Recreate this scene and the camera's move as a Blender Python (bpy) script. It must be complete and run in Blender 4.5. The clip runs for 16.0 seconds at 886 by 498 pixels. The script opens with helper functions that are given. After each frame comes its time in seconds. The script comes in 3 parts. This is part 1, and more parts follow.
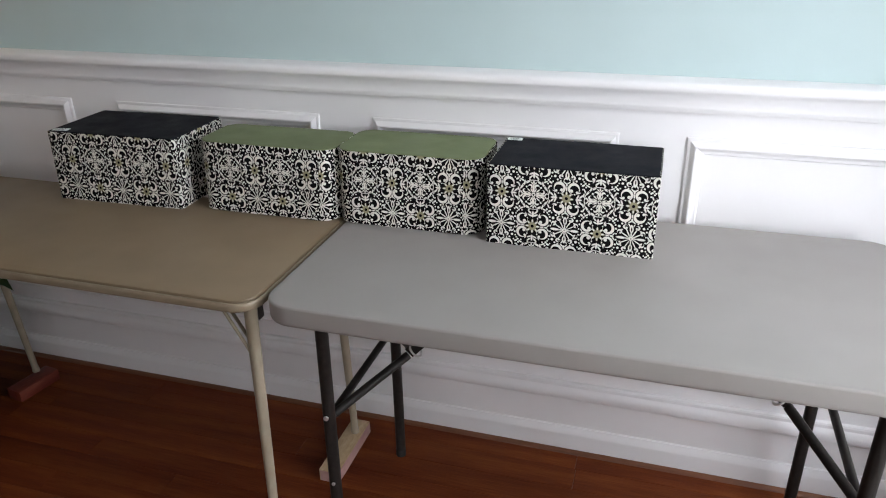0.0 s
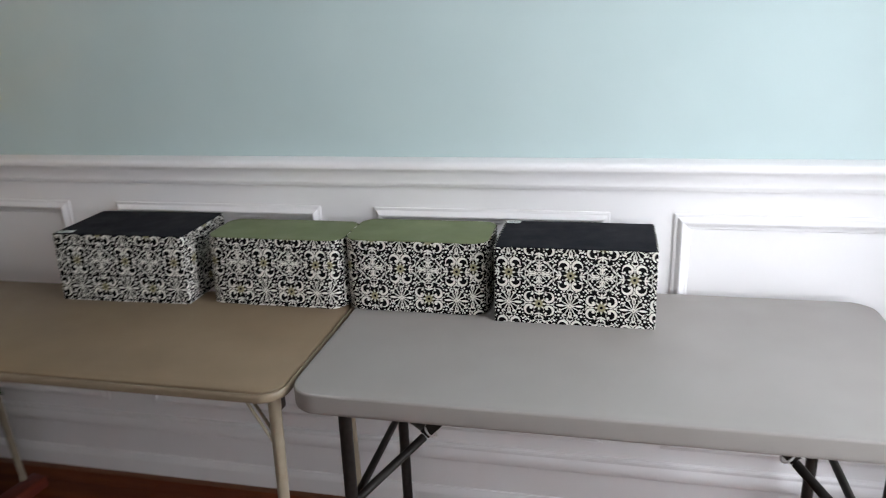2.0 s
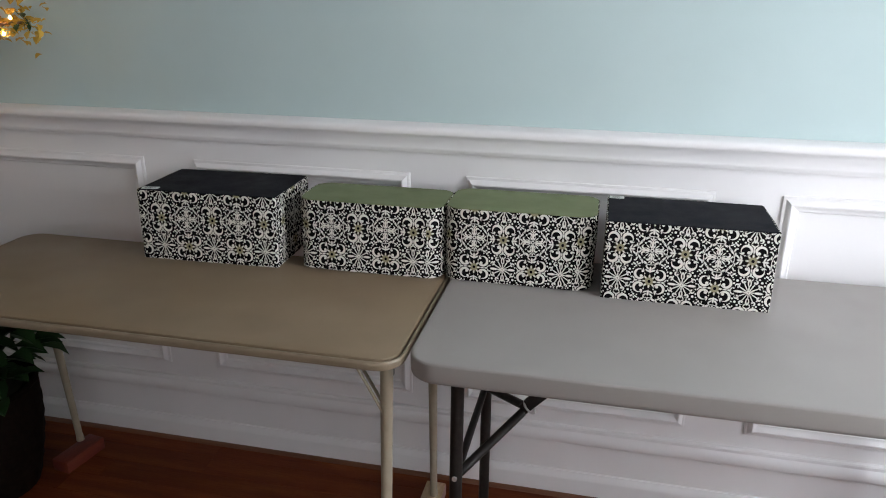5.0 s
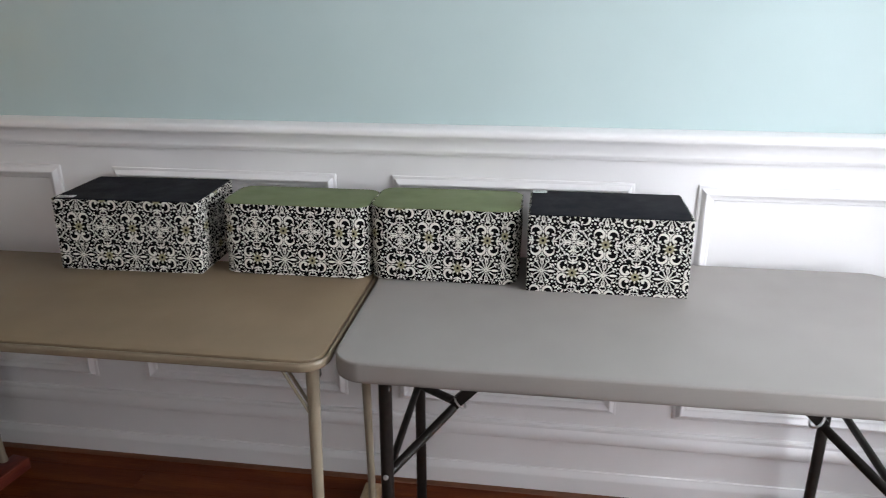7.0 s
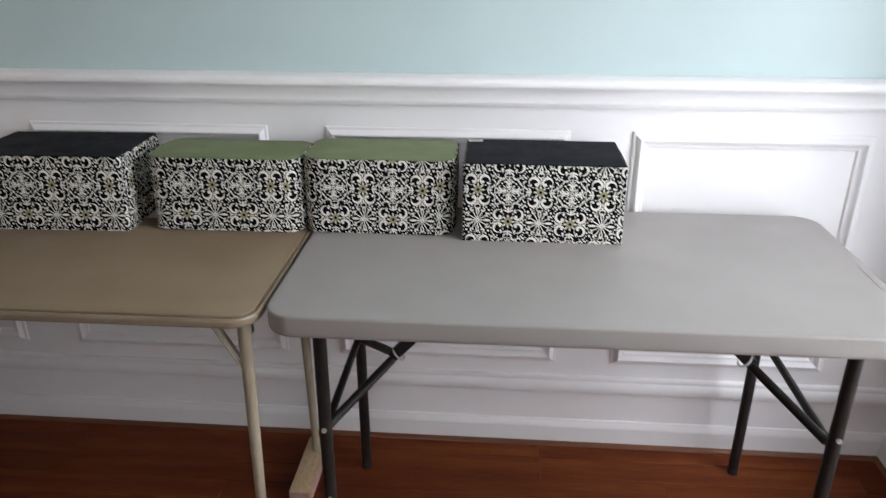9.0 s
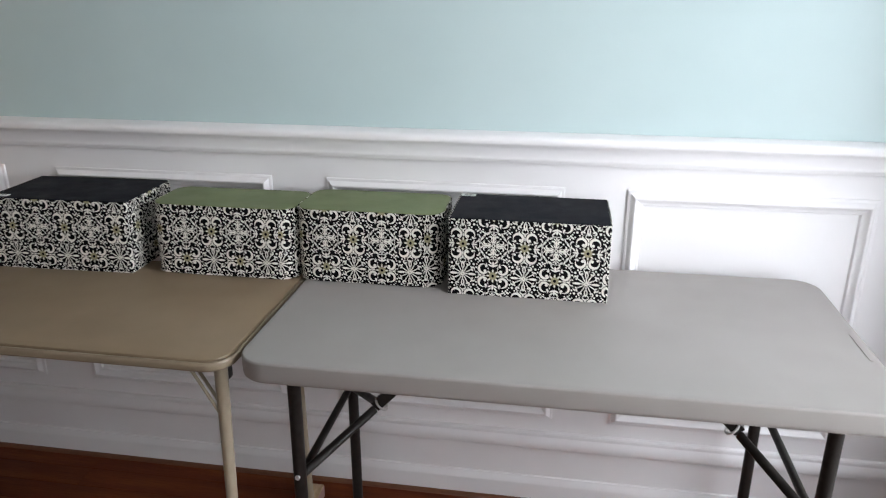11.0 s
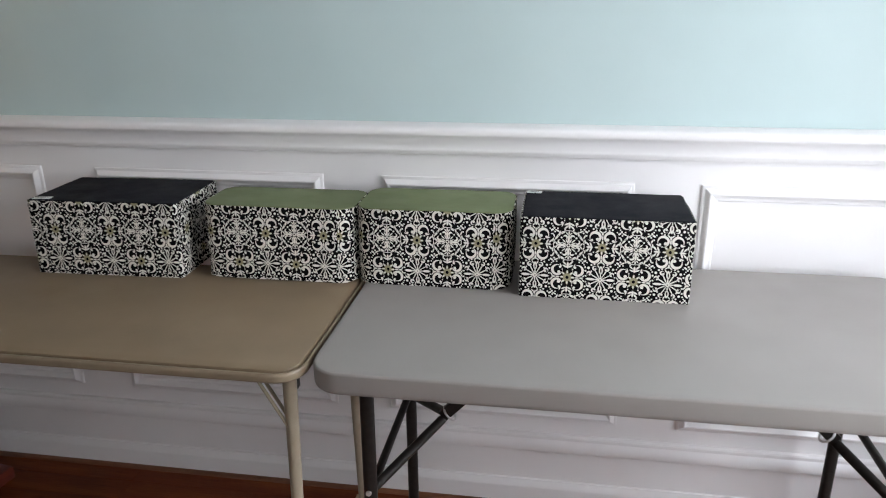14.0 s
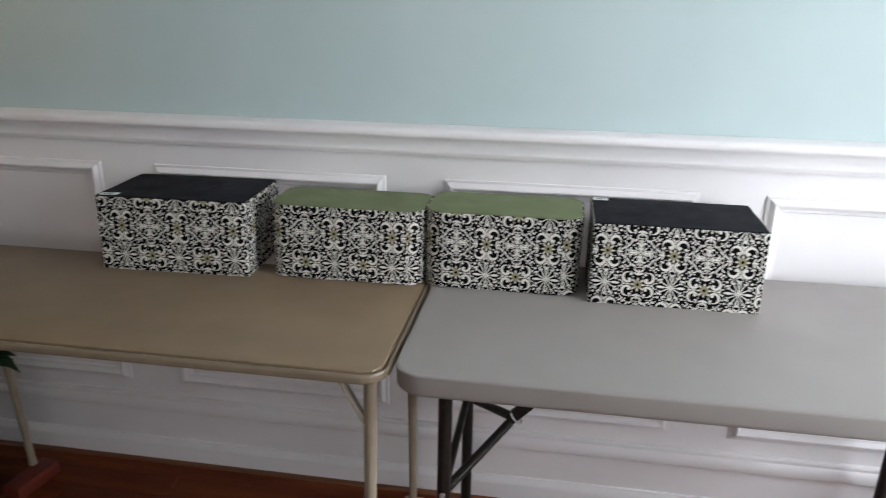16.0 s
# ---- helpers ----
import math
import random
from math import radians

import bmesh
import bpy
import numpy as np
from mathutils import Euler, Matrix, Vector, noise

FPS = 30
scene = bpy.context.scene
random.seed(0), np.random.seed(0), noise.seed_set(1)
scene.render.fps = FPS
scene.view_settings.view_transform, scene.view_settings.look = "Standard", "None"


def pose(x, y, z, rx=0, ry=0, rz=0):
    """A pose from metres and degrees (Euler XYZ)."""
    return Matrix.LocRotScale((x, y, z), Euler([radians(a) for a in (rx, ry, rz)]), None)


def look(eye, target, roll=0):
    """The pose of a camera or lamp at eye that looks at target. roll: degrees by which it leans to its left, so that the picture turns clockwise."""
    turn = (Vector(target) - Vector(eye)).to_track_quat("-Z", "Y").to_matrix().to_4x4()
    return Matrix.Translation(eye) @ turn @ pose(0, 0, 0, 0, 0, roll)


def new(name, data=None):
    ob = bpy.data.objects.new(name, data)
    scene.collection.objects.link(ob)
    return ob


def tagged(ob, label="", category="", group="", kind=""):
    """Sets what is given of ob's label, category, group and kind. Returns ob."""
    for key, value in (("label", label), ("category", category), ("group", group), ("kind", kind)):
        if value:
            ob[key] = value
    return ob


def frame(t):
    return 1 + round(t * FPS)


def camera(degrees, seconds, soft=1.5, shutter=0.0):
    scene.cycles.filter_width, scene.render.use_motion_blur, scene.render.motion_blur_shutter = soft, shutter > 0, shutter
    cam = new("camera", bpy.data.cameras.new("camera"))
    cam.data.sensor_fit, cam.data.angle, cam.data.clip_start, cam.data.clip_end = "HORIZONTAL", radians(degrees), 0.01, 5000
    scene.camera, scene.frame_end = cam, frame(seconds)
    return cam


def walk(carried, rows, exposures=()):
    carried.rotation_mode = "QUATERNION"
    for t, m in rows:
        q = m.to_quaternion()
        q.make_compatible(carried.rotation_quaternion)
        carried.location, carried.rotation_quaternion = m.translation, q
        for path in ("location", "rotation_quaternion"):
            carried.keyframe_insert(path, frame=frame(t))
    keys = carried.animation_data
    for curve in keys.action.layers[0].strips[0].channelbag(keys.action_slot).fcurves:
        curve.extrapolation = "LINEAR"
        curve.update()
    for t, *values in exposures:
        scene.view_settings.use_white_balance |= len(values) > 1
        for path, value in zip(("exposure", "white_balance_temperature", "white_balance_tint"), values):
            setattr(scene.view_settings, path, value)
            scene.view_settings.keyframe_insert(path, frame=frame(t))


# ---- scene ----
cam = camera(62.5, 16.0, 1.0, 0.75)
PATH = [
    (0, (0.729, -1.744, 1.454), (0.185, -0.014, 0.611), -1.1),
    (0.5, (0.735, -1.758, 1.463), (0.191, -0.021, 0.634), -1.6),
    (1, (0.745, -1.783, 1.471), (0.188, -0.026, 0.695), -2.1),
    (1.5, (0.724, -1.81, 1.493), (0.168, -0.017, 0.803), -2.1),
    (2, (0.624, -1.839, 1.487), (0.184, 0.004, 0.847), -2.4),
    (2.5, (0.509, -1.859, 1.455), (0.27, 0.025, 0.826), -2.5),
    (3, (0.427, -1.861, 1.447), (0.28, 0.014, 0.767), 0.5),
    (3.5, (0.375, -1.859, 1.47), (0.189, -0.001, 0.752), 1.4),
    (4, (0.348, -1.862, 1.48), (-0.003, -0.026, 0.769), 0.8),
    (4.2, (0.343, -1.862, 1.475), (-0.056, -0.033, 0.771), 0.8),
    (6.3, (0.397, -1.862, 1.445), (0.002, -0.024, 0.762), -0.7),
    (6.5, (0.403, -1.86, 1.445), (0.047, -0.015, 0.761), -0.5),
    (7, (0.408, -1.86, 1.444), (0.131, 0.0, 0.761), -0.3),
    (7.5, (0.411, -1.858, 1.442), (0.187, 0.008, 0.756), 0.2),
    (8, (0.416, -1.851, 1.442), (0.218, 0.015, 0.749), 0.2),
    (8.5, (0.427, -1.847, 1.427), (0.256, 0.013, 0.713), 0.1),
    (9, (0.447, -1.841, 1.426), (0.302, -0.012, 0.63), -0.1),
    (9.2, (0.462, -1.84, 1.431), (0.327, -0.016, 0.621), -0.1),
    (11.3, (0.634, -1.831, 1.447), (0.274, 0.02, 0.782), 0.2),
    (11.5, (0.644, -1.821, 1.448), (0.254, 0.025, 0.784), 0.5),
    (12, (0.661, -1.799, 1.433), (0.253, 0.044, 0.773), 1.1),
    (12.5, (0.666, -1.787, 1.422), (0.26, 0.059, 0.767), 1.3),
    (13, (0.627, -1.771, 1.414), (0.214, 0.069, 0.747), 1.9),
    (13.5, (0.536, -1.763, 1.421), (0.13, 0.075, 0.744), -0.4),
    (14, (0.45, -1.775, 1.418), (0.139, 0.081, 0.741), -0.7),
    (14.5, (0.381, -1.78, 1.428), (0.151, 0.082, 0.736), 0.2),
    (15, (0.337, -1.798, 1.429), (0.109, 0.078, 0.775), 0.3),
    (15.5, (0.311, -1.803, 1.428), (0.079, 0.07, 0.765), 0.9),
    (16, (0.285, -1.809, 1.426), (-0.015, 0.051, 0.753), 0.7),
]
EXPOSURE = [(0, 0.13), (3.5, 0.11), (4.2, 0.04), (6.5, 0.17), (9.0, 0.21), (12.5, 0.20), (16.0, 0.14)]
walk(cam, [(t, look(eye, target, roll)) for t, eye, target, roll in PATH], EXPOSURE)

# ---- world, daylight and exposure ----
world = bpy.data.worlds.new("world")
scene.world = world
world.use_nodes = True
wn = world.node_tree.nodes
sky = wn.new("ShaderNodeTexSky")
sky.sky_type, sky.sun_disc = "NISHITA", False
sky.sun_elevation, sky.sun_rotation = radians(38), radians(120)
wn["Background"].inputs["Strength"].default_value = 0.05
world.node_tree.links.new(sky.outputs["Color"], wn["Background"].inputs["Color"])

# room, in metres: the panelled wall's face is y = 0, the floor z = 0
X0, X1, Y0, Y1, CEIL = -3.4, 1.60, -4.6, 0.0, 2.6
RAIL_Z = 1.097


def area_lamp(name, where, target, width, height, power, color):
    data = bpy.data.lights.new(name, "AREA")
    data.shape, data.size, data.size_y, data.energy, data.color = "RECTANGLE", width, height, power, color
    ob = new(name, data)
    ob.matrix_world = look(where, target)
    return ob


# daylight that enters by the window openings
area_lamp("window_daylight", (X1 + 0.24, -0.93, 1.37), (0.0, -0.42, 1.0), 1.14, 1.84, 27.0, (0.905, 0.935, 1.0))
area_lamp("rear_window_daylight", (0.35, Y0 - 0.02, 1.60), (0.25, 0, 1.2), 1.25, 1.3, 12.4, (1.0, 0.935, 0.93))
area_lamp("doorway_daylight", (X0 - 0.02, -2.2, 1.05), (0, -2.2, 1.0), 0.8, 1.9, 1.4, (1.0, 0.76, 0.52))

# ---- materials ----


class Nodes:
    """A short hand for shader node trees."""

    def __init__(self, name):
        self.mat = bpy.data.materials.new(name)
        self.mat.use_nodes = True
        self.tree = self.mat.node_tree
        self.bsdf = self.tree.nodes["Principled BSDF"]

    def put(self, socket, value):
        if isinstance(value, bpy.types.NodeSocket):
            self.tree.links.new(value, socket)
        else:
            socket.default_value = value

    def math(self, op, *args):
        n = self.tree.nodes.new("ShaderNodeMath")
        n.operation = op
        for i, a in enumerate(args):
            self.put(n.inputs[i], a)
        return n.outputs[0]

    def vec(self, op, *args):
        n = self.tree.nodes.new("ShaderNodeVectorMath")
        n.operation = op
        for i, a in enumerate(args):
            self.put(n.inputs[i], a)
        return n.outputs["Value"] if op in ("DISTANCE", "LENGTH") else n.outputs["Vector"]

    def xyz(self, x, y, z=0.0):
        n = self.tree.nodes.new("ShaderNodeCombineXYZ")
        for i, a in enumerate((x, y, z)):
            self.put(n.inputs[i], a)
        return n.outputs[0]

    def coords(self, kind="Object"):
        return self.tree.nodes.new("ShaderNodeTexCoord").outputs[kind]

    def scaled(self, vector, scale, move=(0, 0, 0)):
        n = self.tree.nodes.new("ShaderNodeMapping")
        self.put(n.inputs["Vector"], vector)
        n.inputs["Scale"].default_value = scale
        n.inputs["Location"].default_value = move
        return n.outputs[0]

    def noise(self, vector, scale, detail=3.0, rough=0.5):
        n = self.tree.nodes.new("ShaderNodeTexNoise")
        self.put(n.inputs["Vector"], vector)
        n.inputs["Scale"].default_value, n.inputs["Detail"].default_value, n.inputs["Roughness"].default_value = scale, detail, rough
        return n.outputs["Fac"]

    def ramp(self, fac, stops):
        n = self.tree.nodes.new("ShaderNodeValToRGB")
        self.put(n.inputs[0], fac)
        el = n.color_ramp.elements
        while len(el) < len(stops):
            el.new(0.5)
        for e, (p, c) in zip(el, stops):
            e.position, e.color = p, (*c, 1.0)
        return n.outputs[0]

    def mix(self, fac, a, b, blend="MIX"):
        n = self.tree.nodes.new("ShaderNodeMix")
        n.data_type, n.blend_type = "RGBA", blend
        self.put(n.inputs[0], fac)
        self.put(n.inputs[6], a if isinstance(a, bpy.types.NodeSocket) else (*a, 1.0))
        self.put(n.inputs[7], b if isinstance(b, bpy.types.NodeSocket) else (*b, 1.0))
        return n.outputs[2]

    def range(self, value, a, b, c=0.0, d=1.0):
        n = self.tree.nodes.new("ShaderNodeMapRange")
        self.put(n.inputs[0], value)
        for i, v in enumerate((a, b, c, d)):
            n.inputs[1 + i].default_value = v
        return n.outputs[0]

    def bump(self, height, strength, distance):
        n = self.tree.nodes.new("ShaderNodeBump")
        self.put(n.inputs["Height"], height)
        n.inputs["Strength"].default_value, n.inputs["Distance"].default_value = strength, distance
        self.tree.links.new(n.outputs[0], self.bsdf.inputs["Normal"])

    def done(self, color, rough, metal=0.0, specular=0.5, coat=0.0):
        b = self.bsdf.inputs
        self.put(b["Base Color"], color if isinstance(color, bpy.types.NodeSocket) else (*color, 1.0))
        self.put(b["Roughness"], rough)
        b["Metallic"].default_value, b["Specular IOR Level"].default_value, b["Coat Weight"].default_value = metal, specular, coat
        return self.mat


def paint(name, dark, light, rough, grain=260.0, bump=0.08):
    """Rolled wall or trim paint: faint clouds of tone, fine roller texture."""
    n = Nodes(name)
    p = n.coords()
    col = n.ramp(n.noise(p, 2.3, 4), [(0.3, dark), (0.7, light)])
    n.bump(n.noise(p, grain, 2), bump, 0.0008)
    return n.done(col, n.range(n.noise(p, 5.0), 0.3, 0.7, rough - 0.05, rough + 0.06))


def plain(name, dark, light, rough, scale=40.0, bump=0.1, metal=0.0, grain=400.0, specular=0.5):
    n = Nodes(name)
    p = n.coords()
    col = n.ramp(n.noise(p, scale, 4), [(0.3, dark), (0.7, light)])
    n.bump(n.noise(p, grain, 2), bump, 0.0006)
    return n.done(col, n.range(n.noise(p, scale * 0.6), 0.3, 0.7, rough - 0.06, rough + 0.08), metal, specular)


def wood(name, dark, mid, light, rough, along=(1.0, 14.0, 14.0), coat=0.0, bump=0.12, specular=0.5):
    """Long grain along the first axis, each board with its own tone."""
    n = Nodes(name)
    info = n.tree.nodes.new("ShaderNodeObjectInfo")
    p = n.scaled(n.coords(), along)
    p = n.vec("ADD", p, n.xyz(n.math("MULTIPLY", info.outputs["Random"], 37.0), n.math("MULTIPLY", info.outputs["Random"], 11.0)))
    fine = n.noise(n.scaled(p, (2.0, 9.0, 9.0)), 6.0, 5, 0.6)
    wide = n.noise(p, 1.6, 4, 0.55)
    grain = n.math("ADD", n.math("MULTIPLY", fine, 0.45), n.math("MULTIPLY", wide, 0.55))
    col = n.ramp(grain, [(0.34, dark), (0.5, mid), (0.66, light)])
    tone = n.range(info.outputs["Random"], 0.0, 1.0, 0.85, 1.12)
    col = n.mix(1.0, col, n.xyz(tone, tone, tone), "MULTIPLY")
    n.bump(fine, bump, 0.0006)
    return n.done(col, n.range(wide, 0.3, 0.7, rough - 0.05, rough + 0.08), coat=coat, specular=specular)


AQUA = paint("aqua_wall_paint", (0.46, 0.575, 0.58), (0.505, 0.62, 0.625), 0.42)
WHITE = paint("white_trim_paint", (0.78, 0.77, 0.78), (0.84, 0.83, 0.84), 0.38, 180.0, 0.05)
CEILING = paint("ceiling_paint", (0.74, 0.74, 0.72), (0.80, 0.80, 0.78), 0.8)
FLOORING = wood("cherry_floorboards", (0.074, 0.014, 0.005), (0.132, 0.030, 0.009), (0.205, 0.057, 0.016), 0.45, (1.0, 10.0, 10.0), specular=0.10)
SHOE = wood("stained_shoe_molding", (0.10, 0.035, 0.016), (0.17, 0.062, 0.028), (0.24, 0.09, 0.04), 0.35)
SUBFLOOR = plain("dark_subfloor", (0.012, 0.005, 0.003), (0.02, 0.008, 0.005), 0.8)
GREY_PLASTIC = plain("grey_moulded_plastic", (0.296, 0.277, 0.262), (0.312, 0.292, 0.277), 0.42, 9.0, 0.22, grain=700.0)
TAN_VINYL = plain("tan_vinyl", (0.190, 0.136, 0.083), (0.222, 0.162, 0.100), 0.45, 7.0, 0.25, grain=900.0)
TAN_METAL = plain("tan_enamelled_steel", (0.31, 0.265, 0.195), (0.36, 0.315, 0.235), 0.38, 25.0, 0.05)
TAN_RIM = plain("tan_enamelled_rim", (0.215, 0.168, 0.112), (0.255, 0.202, 0.140), 0.40, 25.0, 0.05)
DARK_METAL = plain("dark_grey_powder_coat", (0.014, 0.012, 0.011), (0.023, 0.020, 0.018), 0.42, 60.0, 0.2, specular=0.25)
STEEL = plain("bright_zinc_steel", (0.62, 0.62, 0.62), (0.75, 0.75, 0.75), 0.32, 50.0, 0.05, metal=0.6)
RUBBER = plain("dark_rubber", (0.015, 0.015, 0.015), (0.022, 0.022, 0.022), 0.7)
BLACK_BOARD = plain("black_covered_board", (0.008, 0.009, 0.013), (0.013, 0.014, 0.019), 0.6, 30.0, 0.25, specular=0.06)
GREEN_BOARD = plain("olive_green_board", (0.140, 0.174, 0.080), (0.168, 0.205, 0.099), 0.65, 18.0, 0.25)
TAPE = plain("white_paper_label", (0.62, 0.66, 0.64), (0.72, 0.75, 0.72), 0.6)
PALE_WOOD = wood("pale_scrap_lumber", (0.36, 0.25, 0.14), (0.47, 0.35, 0.21), (0.56, 0.44, 0.29), 0.6, (14.0, 1.0, 14.0))
PINK_PAINT = plain("faded_pink_paint", (0.40, 0.24, 0.22), (0.50, 0.31, 0.28), 0.6)
RED_WOOD = wood("red_stained_lumber", (0.085, 0.012, 0.007), (0.15, 0.022, 0.011), (0.22, 0.045, 0.02), 0.5, (14.0, 1.0, 14.0))
BASKET = plain("dark_woven_basket", (0.004, 0.0025, 0.002), (0.010, 0.006, 0.004), 0.8, 60.0, 0.5, specular=0.05)
LEAF = plain("dark_green_leaf", (0.010, 0.030, 0.009), (0.022, 0.060, 0.016), 0.5, 14.0, specular=0.3)
BLOSSOM = plain("yellow_blossom", (0.38, 0.22, 0.02), (0.54, 0.34, 0.04), 0.6, 20.0)
BARK = plain("brown_bark", (0.07, 0.045, 0.025), (0.12, 0.08, 0.05), 0.8)
SOIL = plain("dark_moss", (0.02, 0.018, 0.01), (0.035, 0.03, 0.015), 0.9)
SASH = paint("white_sash_paint", (0.74, 0.74, 0.74), (0.8, 0.8, 0.8), 0.35)


def glass_material():
    n = Nodes("window_glass")
    n.bsdf.inputs["Transmission Weight"].default_value = 1.0
    n.bsdf.inputs["IOR"].default_value = 1.02
    return n.done((1, 1, 1), 0.02)


GLASS = glass_material()


def bulb_material():
    n = Nodes("warm_bulb")
    n.bsdf.inputs["Emission Color"].default_value = (1.0, 0.62, 0.25, 1.0)
    n.bsdf.inputs["Emission Strength"].default_value = 130.0
    return n.done((1.0, 0.8, 0.5), 0.3)


BULB = bulb_material()
CELL_X, CELL_Y = 0.1415, 0.1465


def damask_material():
    """Printed cotton: cream scrollwork on black with small olive stars. The cloth's own metres are in the UV map;
    the print is mirrored about every motif's middle, so one quarter of the repeat is drawn."""
    n = Nodes("black_and_cream_damask_cotton")
    uv = n.coords("UV")
    weave = n.noise(uv, 55.0, 2)
    sway = n.vec("SCALE", n.vec("SUBTRACT", n.tree.nodes.new("ShaderNodeTexNoise").outputs["Color"], (0.5, 0.5, 0.5)))
    sway.node.inputs["Scale"].default_value = 0.003
    wob = sway.node.inputs[0].links[0].from_node.inputs[0].links[0].from_node
    n.put(wob.inputs["Vector"], uv)
    wob.inputs["Scale"].default_value = 22.0
    bent = n.vec("ADD", uv, sway)
    sep = n.tree.nodes.new("ShaderNodeSeparateXYZ")
    n.put(sep.inputs[0], bent)
    hx, hy = CELL_X / 2, CELL_Y / 2
    a = n.math("PINGPONG", sep.outputs[0], hx)
    b = n.math("PINGPONG", sep.outputs[1], hy)
    ra, rb = n.math("SUBTRACT", hx, a), n.math("SUBTRACT", hy, b)
    a, ra = n.math("MULTIPLY", a, 0.97), n.math("MULTIPLY", ra, 0.97)
    b, rb = n.math("MULTIPLY", b, 0.93), n.math("MULTIPLY", rb, 0.93)
    star_a, star_b = n.xyz(a, b), n.xyz(rb, ra)      # the second medallion lies on its side
    cross, flake = n.xyz(ra, b), n.xyz(a, rb)

    def oval(p, cx, cy, sx, sy, turn=0.0):
        m = n.tree.nodes.new("ShaderNodeMapping")
        m.vector_type = "TEXTURE"
        n.put(m.inputs["Vector"], p)
        m.inputs["Location"].default_value = (cx, cy, 0)
        m.inputs["Rotation"].default_value = (0, 0, radians(turn))
        m.inputs["Scale"].default_value = (sx, sy, 1)
        return n.math("MULTIPLY_ADD", n.vec("LENGTH", m.outputs[0]), min(sx, sy), -min(sx, sy))

    def disc(p, cx, cy, r):
        return n.math("SUBTRACT", n.vec("DISTANCE", p, (cx, cy, 0)), r)

    def ring(p, cx, cy, r, w):
        return n.math("SUBTRACT", n.math("ABSOLUTE", disc(p, cx, cy, r)), w)

    def cut(shape, hole):
        return n.math("MAXIMUM", shape, n.math("MULTIPLY", hole, -1.0))

    def union(shapes):
        out = shapes[0]
        for s in shapes[1:]:
            out = n.math("MINIMUM", out, s)
        return out

    mm = 0.001

    def leaves(p, rows):
        """Ovals of (x, y, half length, half width, turn), in millimetres."""
        return [oval(p, x * mm, y * mm, a * mm, b * mm, t) for x, y, a, b, t in rows]

    def dots(p, rows):
        return [disc(p, x * mm, y * mm, r * mm) for x, y, r in rows]

    def moon(p, x, y, r, hx_, hy_, hr):
        return cut(disc(p, x * mm, y * mm, r * mm), disc(p, hx_ * mm, hy_ * mm, hr * mm))

    cream, olive = [], []
    for p in (star_a, star_b):
        # four commas round the star, fat at the far end, each with a curled ball inside
        cream += [moon(p, 14.8, 22.2, 12.2, 16.0, 19.6, 9.5)]
        cream += dots(p, [(10.4, 17.4, 3.2), (21.6, 15.4, 2.4)])
        cream += leaves(p, [(6.0, 20.4, 4.6, 1.2, 135), (25.2, 14.0, 3.4, 1.1, 20), (26.0, 0.0, 6.0, 2.1, 0), (23.6, 5.4, 4.8, 1.6, 66), (30.4, 6.6, 4.6, 1.5, 46),
                            (0, 20.5, 1.3, 3.6, 0), (0, 29.4, 1.8, 3.6, 0), (4.4, 33.4, 3.6, 1.2, 40)])
        cream += dots(p, [(32.6, 30.6, 1.9), (29.0, 33.8, 1.4), (33.2, 23.4, 1.5), (17.0, 10.6, 1.3)])
        star = union([disc(p, 0, 0, 0.0086)] + leaves(p, [(10.0, 0, 5.2, 2.6, 0), (0, 10.0, 2.6, 5.2, 0), (7.3, 7.3, 5.2, 2.5, 45)]))
        pips = leaves(p, [(11.2, 0, 3.4, 1.5, 0), (0, 11.2, 1.5, 3.4, 0), (8.2, 8.2, 3.4, 1.5, 45)])
        olive.append(cut(star, union([disc(p, 0, 0, 0.0034)] + pips)))
        cream += pips
    # leafy cross of four lilies inside a vine
    cream += [cut(disc(cross, 0, 0, 0.0040), disc(cross, 0, 0, 0.0022))]
    cream += leaves(cross, [(0, 14.0, 2.2, 8.0, 0), (14.6, 0, 9.0, 2.2, 0), (3.6, 8.6, 4.2, 1.3, 62), (8.8, 3.4, 4.4, 1.3, 26), (9.6, 9.2, 4.4, 1.2, 44),
                            (25.4, 3.6, 3.6, 1.2, 50), (3.6, 24.6, 3.4, 1.2, 44), (0, 27.0, 1.5, 3.0, 0),
                            (25.0, 15.6, 4.6, 1.5, 132), (19.0, 24.6, 4.8, 1.5, 104), (11.8, 26.4, 4.2, 1.4, 150), (31.4, 20.4, 4.4, 1.4, 66), (24.4, 30.4, 4.6, 1.5, 26), (33.0, 10.8, 3.8, 1.4, 100)])
    cream += [moon(cross, 7.0, 17.6, 4.6, 8.6, 15.8, 3.6), moon(cross, 18.6, 7.2, 4.8, 16.6, 8.8, 3.8), ring(cross, 0, 0, 0.0312, 0.0006)]
    cream += dots(cross, [(8.2, 20.0, 1.5), (30.0, 4.4, 1.3), (15.2, 16.2, 1.8), (29.0, 28.0, 1.8), (8.6, 32.6, 1.5), (33.6, 32.0, 1.9)])
    # eight-armed snowflake with curled ends
    cream += [cut(oval(flake, 0, 0.0205, 0.0040, 0.0080), oval(flake, 0, 0.0192, 0.0016, 0.0048)), cut(disc(flake, 0, 0, 0.0042), disc(flake, 0, 0, 0.0020))]
    cream += leaves(flake, [(0, 8.4, 1.1, 6.0, 0), (7.5, 0, 6.5, 1.1, 0), (20.4, 0, 8.6, 2.6, 0), (7.2, 12.4, 11.2, 1.05, 60), (12.4, 6.6, 11.2, 1.05, 29), (5.2, 28.0, 3.0, 1.1, 60)])
